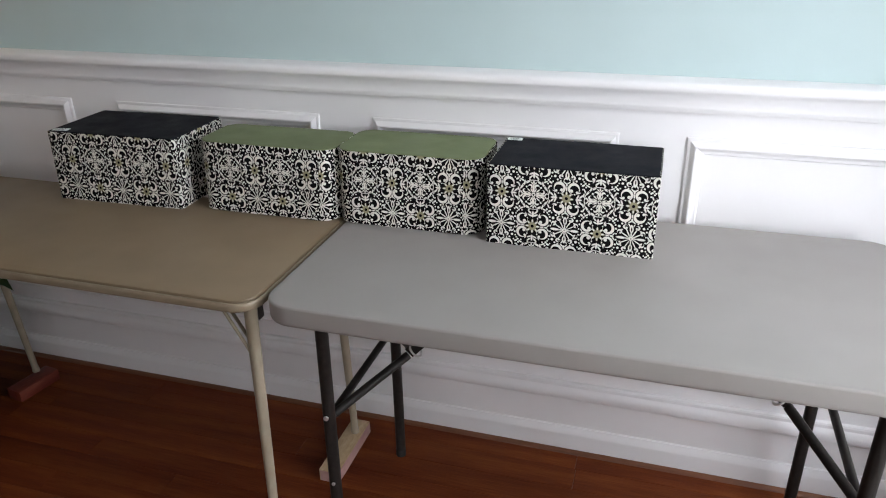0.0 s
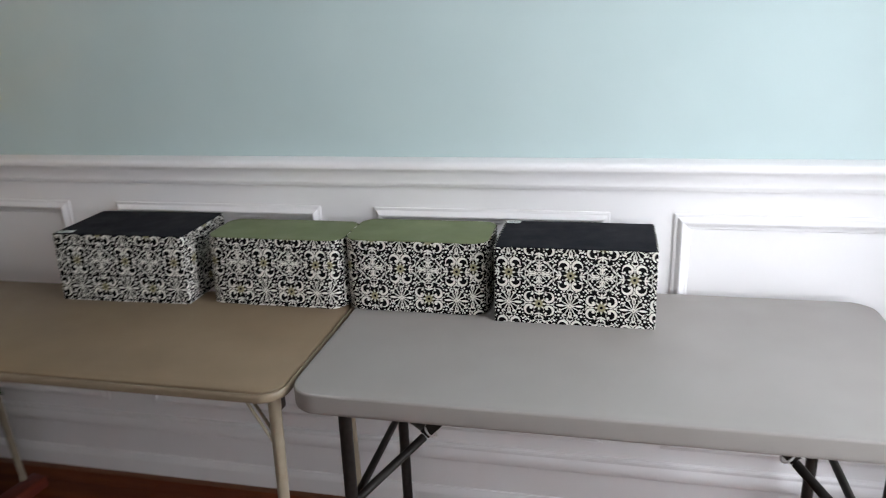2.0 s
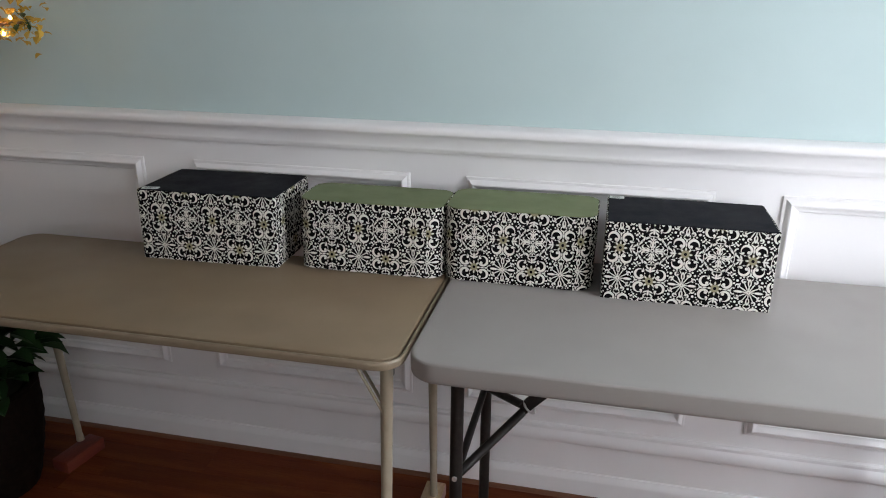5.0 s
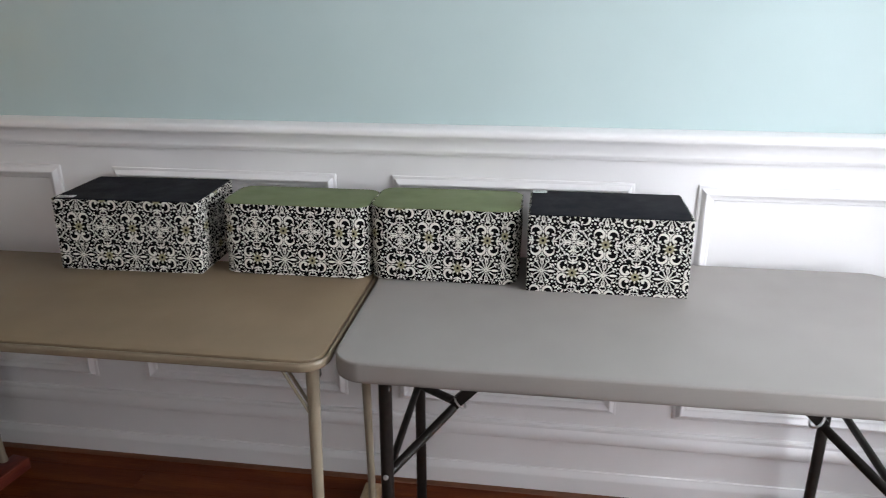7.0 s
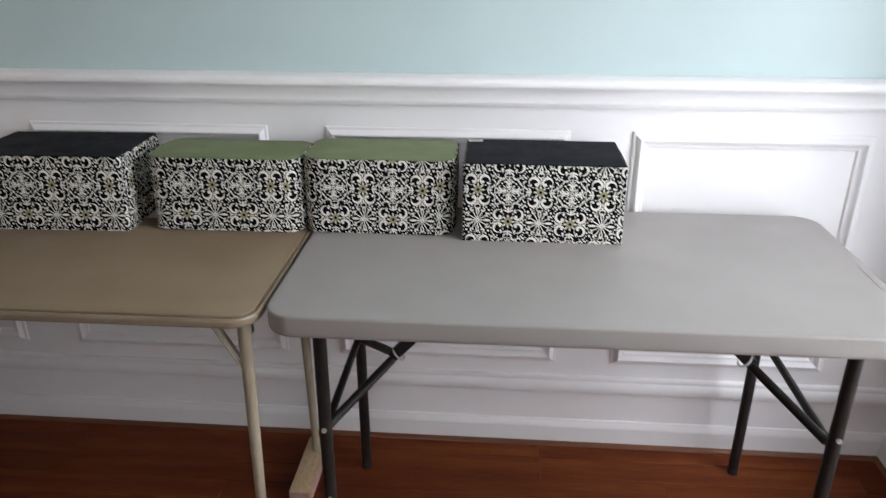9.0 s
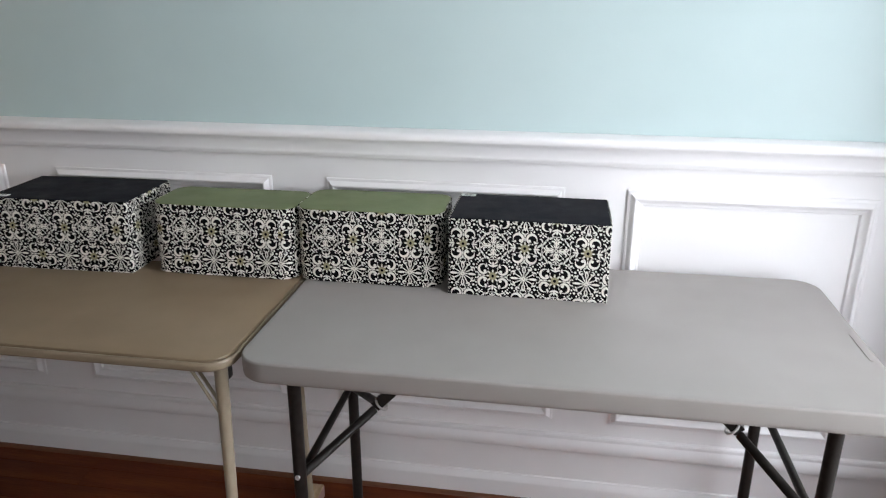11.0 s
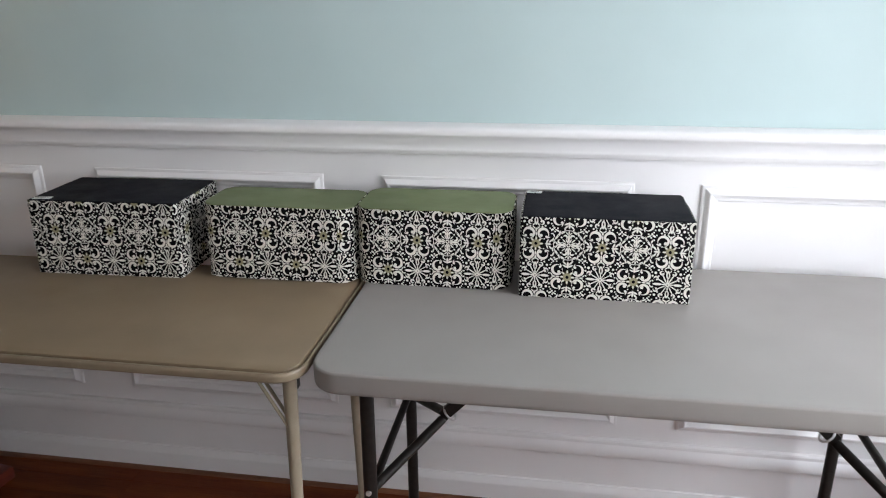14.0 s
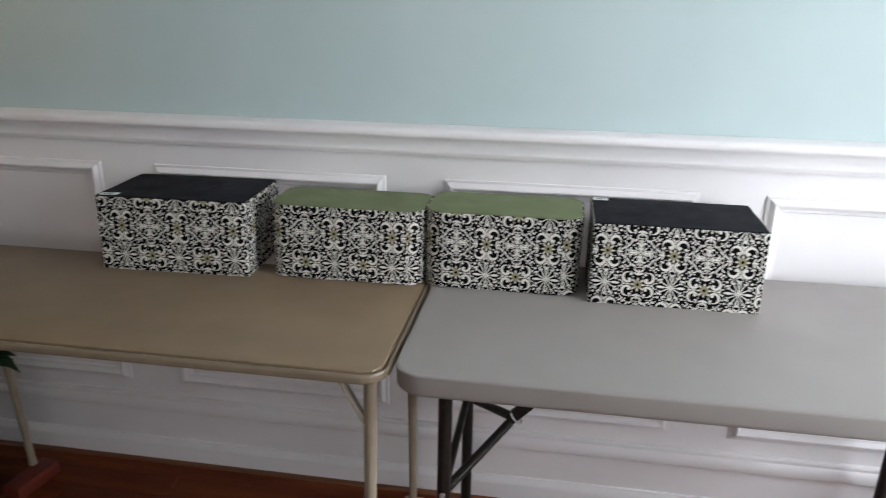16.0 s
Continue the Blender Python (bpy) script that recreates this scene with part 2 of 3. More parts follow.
    cream += [moon(flake, 12.6, 23.6, 4.8, 10.8, 24.0, 3.5), moon(flake, 23.4, 12.2, 4.8, 23.8, 10.4, 3.5)]
    cream += dots(flake, [(10.4, 22.2, 1.7), (22.0, 9.4, 1.7), (25.0, 23.4, 2.5), (19.0, 16.8, 1.4), (19.4, 29.8, 1.9), (30.8, 16.8, 1.9), (30.0, 6.4, 1.6), (13.0, 32.2, 1.7), (32.2, 24.4, 1.5)])
    shape = n.math("ADD", union(cream), n.math("MULTIPLY_ADD", weave, 0.0012, -0.00072))
    ink = n.range(shape, 0.0005, -0.0005)
    gold = n.range(union(olive), 0.0004, -0.0004)
    black = n.ramp(n.noise(uv, 30.0), [(0.3, (0.004, 0.004, 0.005)), (0.7, (0.008, 0.007, 0.008))])
    white = n.ramp(n.noise(uv, 24.0, 4), [(0.3, (0.61, 0.60, 0.55)), (0.7, (0.71, 0.70, 0.64))])
    col = n.mix(gold, n.mix(ink, black, white), (0.27, 0.25, 0.155))
    threads = n.math("ADD", n.math("SINE", n.math("MULTIPLY", sep.outputs[0], 9000.0)), n.math("SINE", n.math("MULTIPLY", sep.outputs[1], 9000.0)))
    n.bump(n.math("ADD", n.math("MULTIPLY", threads, 0.1), n.noise(uv, 60.0, 3)), 0.25, 0.0012)
    return n.done(col, 0.95, specular=0.04)


DAMASK = damask_material()

# ---- building helpers ----


def thing(name, x, y, z, rz=0.0, label="", category="", group=""):
    """An empty at the base of a thing that parents its parts."""
    ob = new(name)
    ob.matrix_basis = pose(x, y, z, 0, 0, rz)
    ob.empty_display_size = 0.05
    return tagged(ob, label, category, group)


def mesh_of(bm, name, smooth=True, angle=35):
    bmesh.ops.recalc_face_normals(bm, faces=bm.faces)
    if smooth:
        lim = radians(angle)
        for f in bm.faces:
            f.smooth = True
        for e in bm.edges:
            e.smooth = len(e.link_faces) == 2 and e.calc_face_angle(0.0) < lim
    me = bpy.data.meshes.new(name)
    bm.to_mesh(me)
    bm.free()
    return me


def part(name, bm, material, parent, label=""):
    me = mesh_of(bm, name)
    me.materials.append(material)
    ob = new(name, me)
    ob.parent = parent
    return tagged(ob, label)


def solo(name, bm, material, label="", category="", kind="", group=""):
    me = mesh_of(bm, name)
    me.materials.append(material)
    return tagged(new(name, me), label, category, group, kind)


def box(bm, x0, x1, y0, y1, z0, z1, bevel=0.0, seg=2):
    r = bmesh.ops.create_cube(bm, size=1.0, matrix=Matrix.LocRotScale(((x0 + x1) / 2, (y0 + y1) / 2, (z0 + z1) / 2), None, (x1 - x0, y1 - y0, z1 - z0)))
    if bevel:
        edges = list({e for v in r["verts"] for e in v.link_edges})
        bmesh.ops.bevel(bm, geom=edges, offset=bevel, segments=seg, profile=0.5, affect="EDGES")
    return bm


def boxed(*a, **k):
    return box(bmesh.new(), *a, **k)


def tube(bm, a, b, r0, r1=None, sides=14, squash=1.0):
    """A capped tube between two points."""
    a, b = Vector(a), Vector(b)
    d = b - a
    q = d.to_track_quat("Z", "Y").to_matrix().to_4x4()
    m = Matrix.Translation((a + b) / 2) @ q @ Matrix.Diagonal((1, squash, 1, 1))
    bmesh.ops.create_cone(bm, cap_ends=True, segments=sides, radius1=r0, radius2=r0 if r1 is None else r1, depth=d.length, matrix=m)
    return bm


def bent_tube(bm, pts, r, sides=10, seg=5, bend=0.03):
    """A tube along points with rounded bends."""
    pts = [Vector(p) for p in pts]
    line = [pts[0]]
    for p, c, q in zip(pts, pts[1:], pts[2:]):
        u, w = (p - c).normalized() * bend, (q - c).normalized() * bend
        for i in range(seg + 1):
            t = i / seg
            line.append((1 - t) ** 2 * (c + u) + 2 * t * (1 - t) * c + t * t * (c + w))
    line.append(pts[-1])
    rings = []
    for i, p in enumerate(line):
        d = (line[min(i + 1, len(line) - 1)] - line[max(i - 1, 0)]).normalized()
        q = d.to_track_quat("Z", "Y")
        rings.append([bm.verts.new(p + q @ Vector((r * math.cos(2 * math.pi * k / sides), r * math.sin(2 * math.pi * k / sides), 0))) for k in range(sides)])
    for s, t in zip(rings, rings[1:]):
        for k in range(sides):
            bm.faces.new((s[k], s[(k + 1) % sides], t[(k + 1) % sides], t[k]))
    bm.faces.new(rings[0])
    bm.faces.new(rings[-1])
    return bm


def torus(bm, center, normal, big, small, n=20, k=8):
    q = Vector(normal).to_track_quat("Z", "Y")
    rings = []
    for i in range(n):
        a = 2 * math.pi * i / n
        rings.append([bm.verts.new(Vector(center) + q @ Vector(((big + small * math.cos(2 * math.pi * j / k)) * math.cos(a), (big + small * math.cos(2 * math.pi * j / k)) * math.sin(a), small * math.sin(2 * math.pi * j / k)))) for j in range(k)])
    for i in range(n):
        for j in range(k):
            s, t = rings[i], rings[(i + 1) % n]
            bm.faces.new((s[j], s[(j + 1) % k], t[(j + 1) % k], t[j]))
    return bm


def round_rect(x0, x1, y0, y1, r, seg=8):
    """Counter-clockwise outline of a rectangle with rounded corners."""
    out = []
    for cx, cy, a0 in ((x1 - r, y0 + r, -90), (x1 - r, y1 - r, 0), (x0 + r, y1 - r, 90), (x0 + r, y0 + r, 180)):
        for i in range(seg + 1):
            a = radians(a0 + 90 * i / seg)
            out.append((cx + r * math.cos(a), cy + r * math.sin(a)))
    return out


def loft(bm, outlines):
    """Closed outlines (lists of 3D points, all of one length) joined in turn and capped at both ends."""
    rings = [[bm.verts.new(p) for p in o] for o in outlines]
    n = len(rings[0])
    for a, b in zip(rings, rings[1:]):
        for i in range(n):
            bm.faces.new((a[i], a[(i + 1) % n], b[(i + 1) % n], b[i]))
    bm.faces.new(list(reversed(rings[0])))
    bm.faces.new(rings[-1])
    return bm


def slab(x0, x1, y0, y1, r, steps, seg=8):
    """A slab with rounded corners; steps are (inset, z) from the underside up."""
    bm = bmesh.new()
    return loft(bm, [[(px, py, z) for px, py in round_rect(x0 + i, x1 - i, y0 + i, y1 - i, max(r - i, 0.004), seg)] for i, z in steps])


def run(profile, x0, x1, y=0.0):
    """A moulding along x: profile points are (proud of the wall, height)."""
    bm = bmesh.new()
    a = [bm.verts.new((x0, y - p, z)) for p, z in profile]
    b = [bm.verts.new((x1, y - p, z)) for p, z in profile]
    for i in range(len(profile) - 1):
        bm.faces.new((a[i], a[i + 1], b[i + 1], b[i]))
    bm.faces.new(a)
    bm.faces.new(list(reversed(b)))
    return bm


def picture_frame(profile, x0, x1, z0, z1):
    """A mitred frame of moulding on the wall y = 0: profile points are (in from the outer edge, proud)."""
    bm = bmesh.new()
    rings = [[bm.verts.new((x, -p, z)) for x, z in ((x0 + s, z0 + s), (x1 - s, z0 + s), (x1 - s, z1 - s), (x0 + s, z1 - s))] for s, p in profile]
    for a, b in zip(rings, rings[1:]):
        for i in range(4):
            bm.faces.new((a[i], a[(i + 1) % 4], b[(i + 1) % 4], b[i]))
    return bm


# ---- the room ----
T = 0.12
floor = solo("floor", boxed(X0 - T, X1 + T, Y0 - T, Y1 + T, -0.10, -0.012), SUBFLOOR, "red-brown varnished hardwood floor of narrow boards", "floor", "structure")
ceiling = solo("ceiling", boxed(X0 - T, X1 + T, Y0 - T, Y1 + T, CEIL, CEIL + 0.1), CEILING, "plain white painted ceiling", "ceiling", "structure")

CHAIR = [(0.0, RAIL_Z + 0.006), (0.036, RAIL_Z + 0.001), (0.041, RAIL_Z - 0.003), (0.043, RAIL_Z - 0.008), (0.043, RAIL_Z - 0.017), (0.040, RAIL_Z - 0.022), (0.034, RAIL_Z - 0.025),
         (0.029, RAIL_Z - 0.033), (0.024, RAIL_Z - 0.044), (0.021, RAIL_Z - 0.054), (0.0212, RAIL_Z - 0.057), (0.0212, RAIL_Z - 0.061),
         (0.019, RAIL_Z - 0.066), (0.014, RAIL_Z - 0.067), (0.012, RAIL_Z - 0.073), (0.0, RAIL_Z - 0.074)]
CAP = [(0.0, 0.236), (0.010, 0.235), (0.013, 0.231), (0.013, 0.222), (0.018, 0.216), (0.021, 0.206), (0.021, 0.190), (0.017, 0.184), (0.0, 0.183)]
BASE = [(0.0, 0.080), (0.006, 0.079), (0.010, 0.070), (0.015, 0.062), (0.016, 0.056), (0.016, 0.0), (0.0, 0.0)]
QUARTER = [(0.015, 0.008), (0.021, 0.0078), (0.027, 0.006), (0.030, 0.003), (0.031, 0.0), (0.015, 0.0)]
PANEL = [(0.0, 0.0), (0.0, 0.005), (0.004, 0.0075), (0.007, 0.0075), (0.009, 0.0095), (0.015, 0.0165), (0.018, 0.018), (0.021, 0.0175), (0.023, 0.0145),
         (0.028, 0.0095), (0.034, 0.0065), (0.036, 0.0065), (0.039, 0.003), (0.040, 0.0)]


def wainscot_run(length, panels, z0=0.281, z1=0.964):
    """Mouldings and white boarding for one wall that runs along its own x, faces -y."""
    made = []
    for name, profile, mat in (("chair_rail", CHAIR, WHITE), ("wainscot_cap", CAP, WHITE), ("baseboard", BASE, WHITE), ("shoe_molding", QUARTER, SHOE)):
        made.append(solo(name, run(profile, 0, length), mat, kind="structure"))
    made[0]["label"], made[0]["category"] = "white painted chair rail with a coved underside", "molding"
    made[1]["label"], made[1]["category"] = "white painted flat molding low on the wainscot", "molding"
    made[2]["label"], made[2]["category"] = "white painted low baseboard along the floor", "baseboard"
    made[3]["label"], made[3]["category"] = "stained wooden quarter-round along the floor", "molding"
    for a, b in panels:
        made.append(solo("panel_molding", picture_frame(PANEL, a, b, z0, z1), WHITE, "white rectangular picture-frame molding on the wainscot", "molding", "structure", "wainscot panel moldings"))
    return made


def wall(name, length, openings, panels, m, label):
    """A wall with its lower white half and mouldings, along its own x, face at y = 0, behind it to y = T.
    openings: (x0, x1, z0, z1)."""
    top, low = bmesh.new(), bmesh.new()
    cuts = sorted(openings)
    x = 0.0
    for a, b, c, d in cuts + [(length, length, 0, 0)]:
        if a > x:
            box(top, x, a, 0.0, T, RAIL_Z - 0.04, CEIL)
            box(low, x, a, 0.0, T, 0.0, RAIL_Z - 0.04)
        if b > a:
            if d < CEIL:
                box(top, a, b, 0.0, T, d, CEIL)
            if c > RAIL_Z - 0.04:
                box(top, a, b, 0.0, T, RAIL_Z - 0.04, c)
            if c > 0:
                box(low, a, b, 0.0, T, 0.0, min(c, RAIL_Z - 0.04))
        x = max(x, b)
    obs = [solo(name, top, AQUA, label, "wall", "structure"), solo("wainscot_" + name[5:], low, WHITE, "white painted wainscot with raised panel frames", "wainscot", "structure")]
    x = 0.0
    for a, b, c, d in cuts + [(length, length, 0, 0)]:
        if a - x > 0.1:
            here = wainscot_run(a - x, [])
            for o in here:
                o.matrix_basis = pose(x, 0, 0)
            obs += here
        x = b
    for a, b in panels:
        obs.append(solo("panel_molding", picture_frame(PANEL, a, b, 0.281, 0.964), WHITE, "white rectangular picture-frame molding on the wainscot", "molding", "structure", "wainscot panel moldings"))
    for o in obs:
        o.matrix_basis = m @ o.matrix_basis
    return obs


def shifted(pairs, dx):
    return [(a + dx, b + dx) for a, b in pairs]


NORTH_PANELS = [(-3.22, -2.57), (-2.42, -1.78), (-1.62, -0.972), (-0.809, -0.160), (-0.004, 0.628), (0.785, 1.374)]
wall("wall_north", X1 - X0, [], shifted(NORTH_PANELS, -X0), pose(X0, 0, 0), "pale aqua painted wall above a white chair rail")
# east wall: its own x runs from the north corner towards the south
WIN_E = (0.34, 1.48, 0.44, 2.30)
wall("wall_east", -Y0, [WIN_E], [(1.68, 2.40), (2.56, 3.6)], pose(X1, 0, 0, 0, 0, -90), "pale aqua painted wall with a daylit window")
WIN_S = (0.60, 1.90, 0.92, 2.28)
wall("wall_south", X1 - X0, [WIN_S], [(0.2, 0.62), (2.3, 3.0), (3.2, 4.0)], pose(X1, Y0, 0, 0, 0, 180), "pale aqua painted wall with a wide window")
DOOR_W = (-Y0 - 2.6, -Y0 - 1.8, 0.0, 2.05)
wall("wall_west", -Y0, [DOOR_W], [(0.25, 0.9), (1.05, 1.75)], pose(X0, Y0, 0, 0, 0, 90), "pale aqua painted wall with an open doorway")


def window(name, width, z0, z1, m):
    """A sash window in an opening that starts at its own x = 0."""
    root = tagged(new(name), "white double-hung window with bright daylight behind it", "window", kind="structure")
    root.matrix_basis = m
    bm = bmesh.new()
    for a in ((0, 0.04, z0, z1), (width - 0.04, width, z0, z1), (0.04, width - 0.04, z0, z0 + 0.04), (0.04, width - 0.04, z1 - 0.04, z1), (0.04, width - 0.04, (z0 + z1) / 2 - 0.02, (z0 + z1) / 2 + 0.02)):
        box(bm, a[0], a[1], 0.03, 0.08, a[2], a[3], 0.004)
    part("window_frame", bm, SASH, root)
    part("window_sill", boxed(-0.06, width + 0.06, -0.05, 0.02, z0 - 0.03, z0 - 0.002, 0.004), SASH, root)
    cas = bmesh.new()
    box(cas, -0.09, -0.002, -0.018, -0.001, z0, z1 + 0.09, 0.003)
    box(cas, width + 0.002, width + 0.09, -0.018, -0.001, z0, z1 + 0.09, 0.003)
    box(cas, 0.0, width, -0.018, -0.001, z1 + 0.002, z1 + 0.09, 0.003)
    part("window_casing", cas, SASH, root)
    for lo, hi in ((z0 + 0.04, (z0 + z1) / 2 - 0.02), ((z0 + z1) / 2 + 0.02, z1 - 0.04)):
        pane = part("pane", boxed(0.04, width - 0.04, 0.052, 0.056, lo, hi), GLASS, root)
        pane.visible_shadow = False
    return root


window("window_1", WIN_E[1] - WIN_E[0], WIN_E[2], WIN_E[3], pose(X1, 0, 0, 0, 0, -90) @ pose(WIN_E[0], 0, 0))
window("window_2", WIN_S[1] - WIN_S[0], WIN_S[2], WIN_S[3], pose(X1, Y0, 0, 0, 0, 180) @ pose(WIN_S[0], 0, 0))

# ---- the grey folding table ----
H2 = 0.763


def plastic_table():
    L, D = 1.243, 0.624
    root = thing("folding_table", 0.004, -0.661, 0.0, 0.0, "light grey plastic folding table with dark steel legs, against the wainscot", "folding table")
    top = part("tabletop", slab(0, L, 0, D, 0.062, [(0.010, H2 - 0.045), (0.004, H2 - 0.045), (0.001, H2 - 0.042), (0.0, H2 - 0.037), (0.0, H2 - 0.034), (0.0, H2 - 0.0052), (0.0003, H2 - 0.0038), (0.0014, H2 - 0.0016), (0.0032, H2 - 0.0003), (0.0048, H2), (0.014, H2)], 10), GREY_PLASTIC, root)
    part("carry_grip", slab(L - 0.022, L - 0.012, 0.20, 0.32, 0.004, [(0.0, H2 + 0.0002), (0.001, H2 + 0.0012)], 3), GREY_PLASTIC, top)
    for side in (0, 1):
        def X(x):
            return L - x if side else x
        lx, zb = (0.104, 0.490) if side else (0.087, 0.455)
        low = zb - (0.036 if side else 0.020)
        front, back = 0.081, 0.549 if side else 0.497
        lean = 0.0 if side else 0.005
        for y in (front, back):
            leg = part("leg", tube(bmesh.new(), (X(lx), y, 0.018), (X(lx) + (lean if y == front else 0.0), y, H2 - 0.046), 0.0140, sides=18), DARK_METAL, root)
            part("foot_cap", tube(bmesh.new(), (X(lx), y, 0.0), (X(lx), y, 0.022), 0.0144, sides=18), RUBBER, leg)
            if y == back:
                continue
            part("bolt", tube(bmesh.new(), (X(lx) + lean * 0.6, y - 0.018, zb), (X(lx) + lean * 0.6, y - 0.012, zb), 0.0055, sides=12), STEEL, leg)
            part("snap_button", tube(bmesh.new(), (X(lx) + 0.004, y - 0.0165, 0.27), (X(lx) + 0.004, y - 0.012, 0.27), 0.004, sides=10), STEEL, leg)
        part("crossbar", tube(bmesh.new(), (X(lx), front + 0.010, low + 0.005), (X(lx), back - 0.010, low + 0.005), 0.0092, sides=12), DARK_METAL, root)
        part("top_crossbar", tube(bmesh.new(), (X(lx) + lean, front, H2 - 0.060), (X(lx), back, H2 - 0.060), 0.012, sides=12), DARK_METAL, root)
        hinge = Vector((X(0.226 if side else 0.218), 0.288, 0.532 if side else 0.513))
        for y in (front + 0.022, back - 0.022):
            part("brace", bent_tube(bmesh.new(), [(X(lx + 0.004), y, low + 0.006), tuple(hinge.lerp(Vector((X(lx), y, low + 0.006)), 0.08))], 0.0104, 12), DARK_METAL, root)
        bm = bmesh.new()
        a, b = hinge + Vector((-0.012 if not side else 0.012, 0, -0.006)), Vector((X(0.40), 0.288, H2 - 0.050))
        d = (b - a).normalized()
        up = Vector((-d.z, 0, d.x)) * 0.013
        w = Vector((0, 0.006, 0))
        loft(bm, [[tuple(p + s) for s in (up + w, up - w, -up - w, -up + w)] for p in (a, a.lerp(b, 0.08), a.lerp(b, 0.92), b)])
        plate = part("brace_arm", bm, DARK_METAL, root)
        part("rivet", tube(bmesh.new(), tuple(a.lerp(b, 0.28) + Vector((0, -0.010, 0))), tuple(a.lerp(b, 0.28) + Vector((0, -0.005, 0))), 0.0055, sides=10), STEEL, plate)
        part("locking_ring", torus(bmesh.new(), hinge + Vector((0.004 if not side else -0.004, 0, 0.002)), d, 0.0175, 0.0026), STEEL, plate, "bright steel locking ring")
        bm = boxed(X(0.40) - 0.05, X(0.40) + 0.05, 0.268, 0.308, H2 - 0.052, H2 - 0.0465, 0.001)
        part("mounting_plate", bm, DARK_METAL, root)
    return root


plastic_table()

# ---- the tan folding table ----


def vinyl_table():
    L, D, H = 1.266, 0.515, 0.761
    root = thing("card_table", -1.269, -0.673, 0.0, 0.0, "tan vinyl-topped folding table with tan steel legs on wooden risers", "folding table")
    part("rim", slab(0, L, 0, D, 0.055, [(0.010, H - 0.0225), (0.003, H - 0.0225), (0.0006, H - 0.020), (0.0, H - 0.016), (0.0, H - 0.0095), (0.0010, H - 0.0056), (0.0034, H - 0.0034), (0.0062, H - 0.0036), (0.0076, H - 0.0060), (0.0080, H - 0.018)], 10), TAN_RIM, root)
    part("tabletop", slab(0.0110, L - 0.0110, 0.0110, D - 0.0110, 0.046, [(0.002, H - 0.0205), (0.0, H - 0.012), (0.0, H - 0.004), (0.0012, H - 0.0014), (0.004, H)], 10), TAN_VINYL, root)
    for side in (0, 1):
        def X(x):
            return L - x if side else x
        for y, foot, fx, tx in ((0.064, 0.056, 0.056, 0.043), (D - 0.050, D + 0.006, 0.055 if side else 0.024, 0.046 if side else 0.040)):
            leg = part("leg", tube(bmesh.new(), (X(fx), foot, 0.045), (X(tx), y, H - 0.0215), 0.0100, 0.0142, sides=16), TAN_METAL, root)
            part("foot_cap", tube(bmesh.new(), (X(fx), foot, 0.0402), (X(fx), foot, 0.056), 0.0118, 0.0114, sides=16), TAN_METAL, leg)
            inward = 1 if y < D / 2 else -1
            for dy in (-0.009, 0.009):
                part("strut", tube(bmesh.new(), (X(tx + 0.002), y + dy, 0.602), (X(tx + 0.076), y + dy, H - 0.0225), 0.0046, sides=8, squash=0.6), TAN_METAL, root)
            part("hinge_bracket", boxed(X(tx) - 0.004, X(tx) + 0.004, y + inward * 0.030 - 0.012, y + inward * 0.030 + 0.012, H - 0.085, H - 0.0225, 0.002), DARK_METAL, root)
    return root


vinyl_table()


def riser(x, y, rz, width, length, height, mat, side_mat, label):
    root = thing("riser_block", x, y, 0.0, rz, label, "wood block", "riser blocks under the card table")
    part("board", boxed(-width / 2, width / 2, -length / 2, length / 2, 0.0, height, 0.003), mat, root)
    if side_mat:
        part("painted_side", boxed(width / 2 + 0.0002, width / 2 + 0.0014, -length / 2 + 0.004, length / 2 - 0.004, 0.003, height - 0.003), side_mat, root, "faded pink painted side")
        part("painted_end", boxed(-width / 2 + 0.004, width / 2 - 0.004, -length / 2 - 0.0014, -length / 2 - 0.0002, 0.003, height - 0.003), side_mat, root, "faded pink painted end")
    return root


riser(-0.064, -0.211, 0, 0.058, 0.236, 0.040, PALE_WOOD, PINK_PAINT, "pale wood block with pink painted side under a table leg")
riser(-1.222, -0.192, -8, 0.062, 0.150, 0.040, RED_WOOD, None, "red-stained wood block under a table leg on the floor")
riser(-0.063, -0.616, -4, 0.066, 0.130, 0.040, PALE_WOOD, None, "short pale wood block under a table leg on the floor")
riser(-1.213, -0.616, 3, 0.066, 0.130, 0.040, PALE_WOOD, None, "short pale wood block under a table leg on the floor")

# ---- the four covered boxes ----


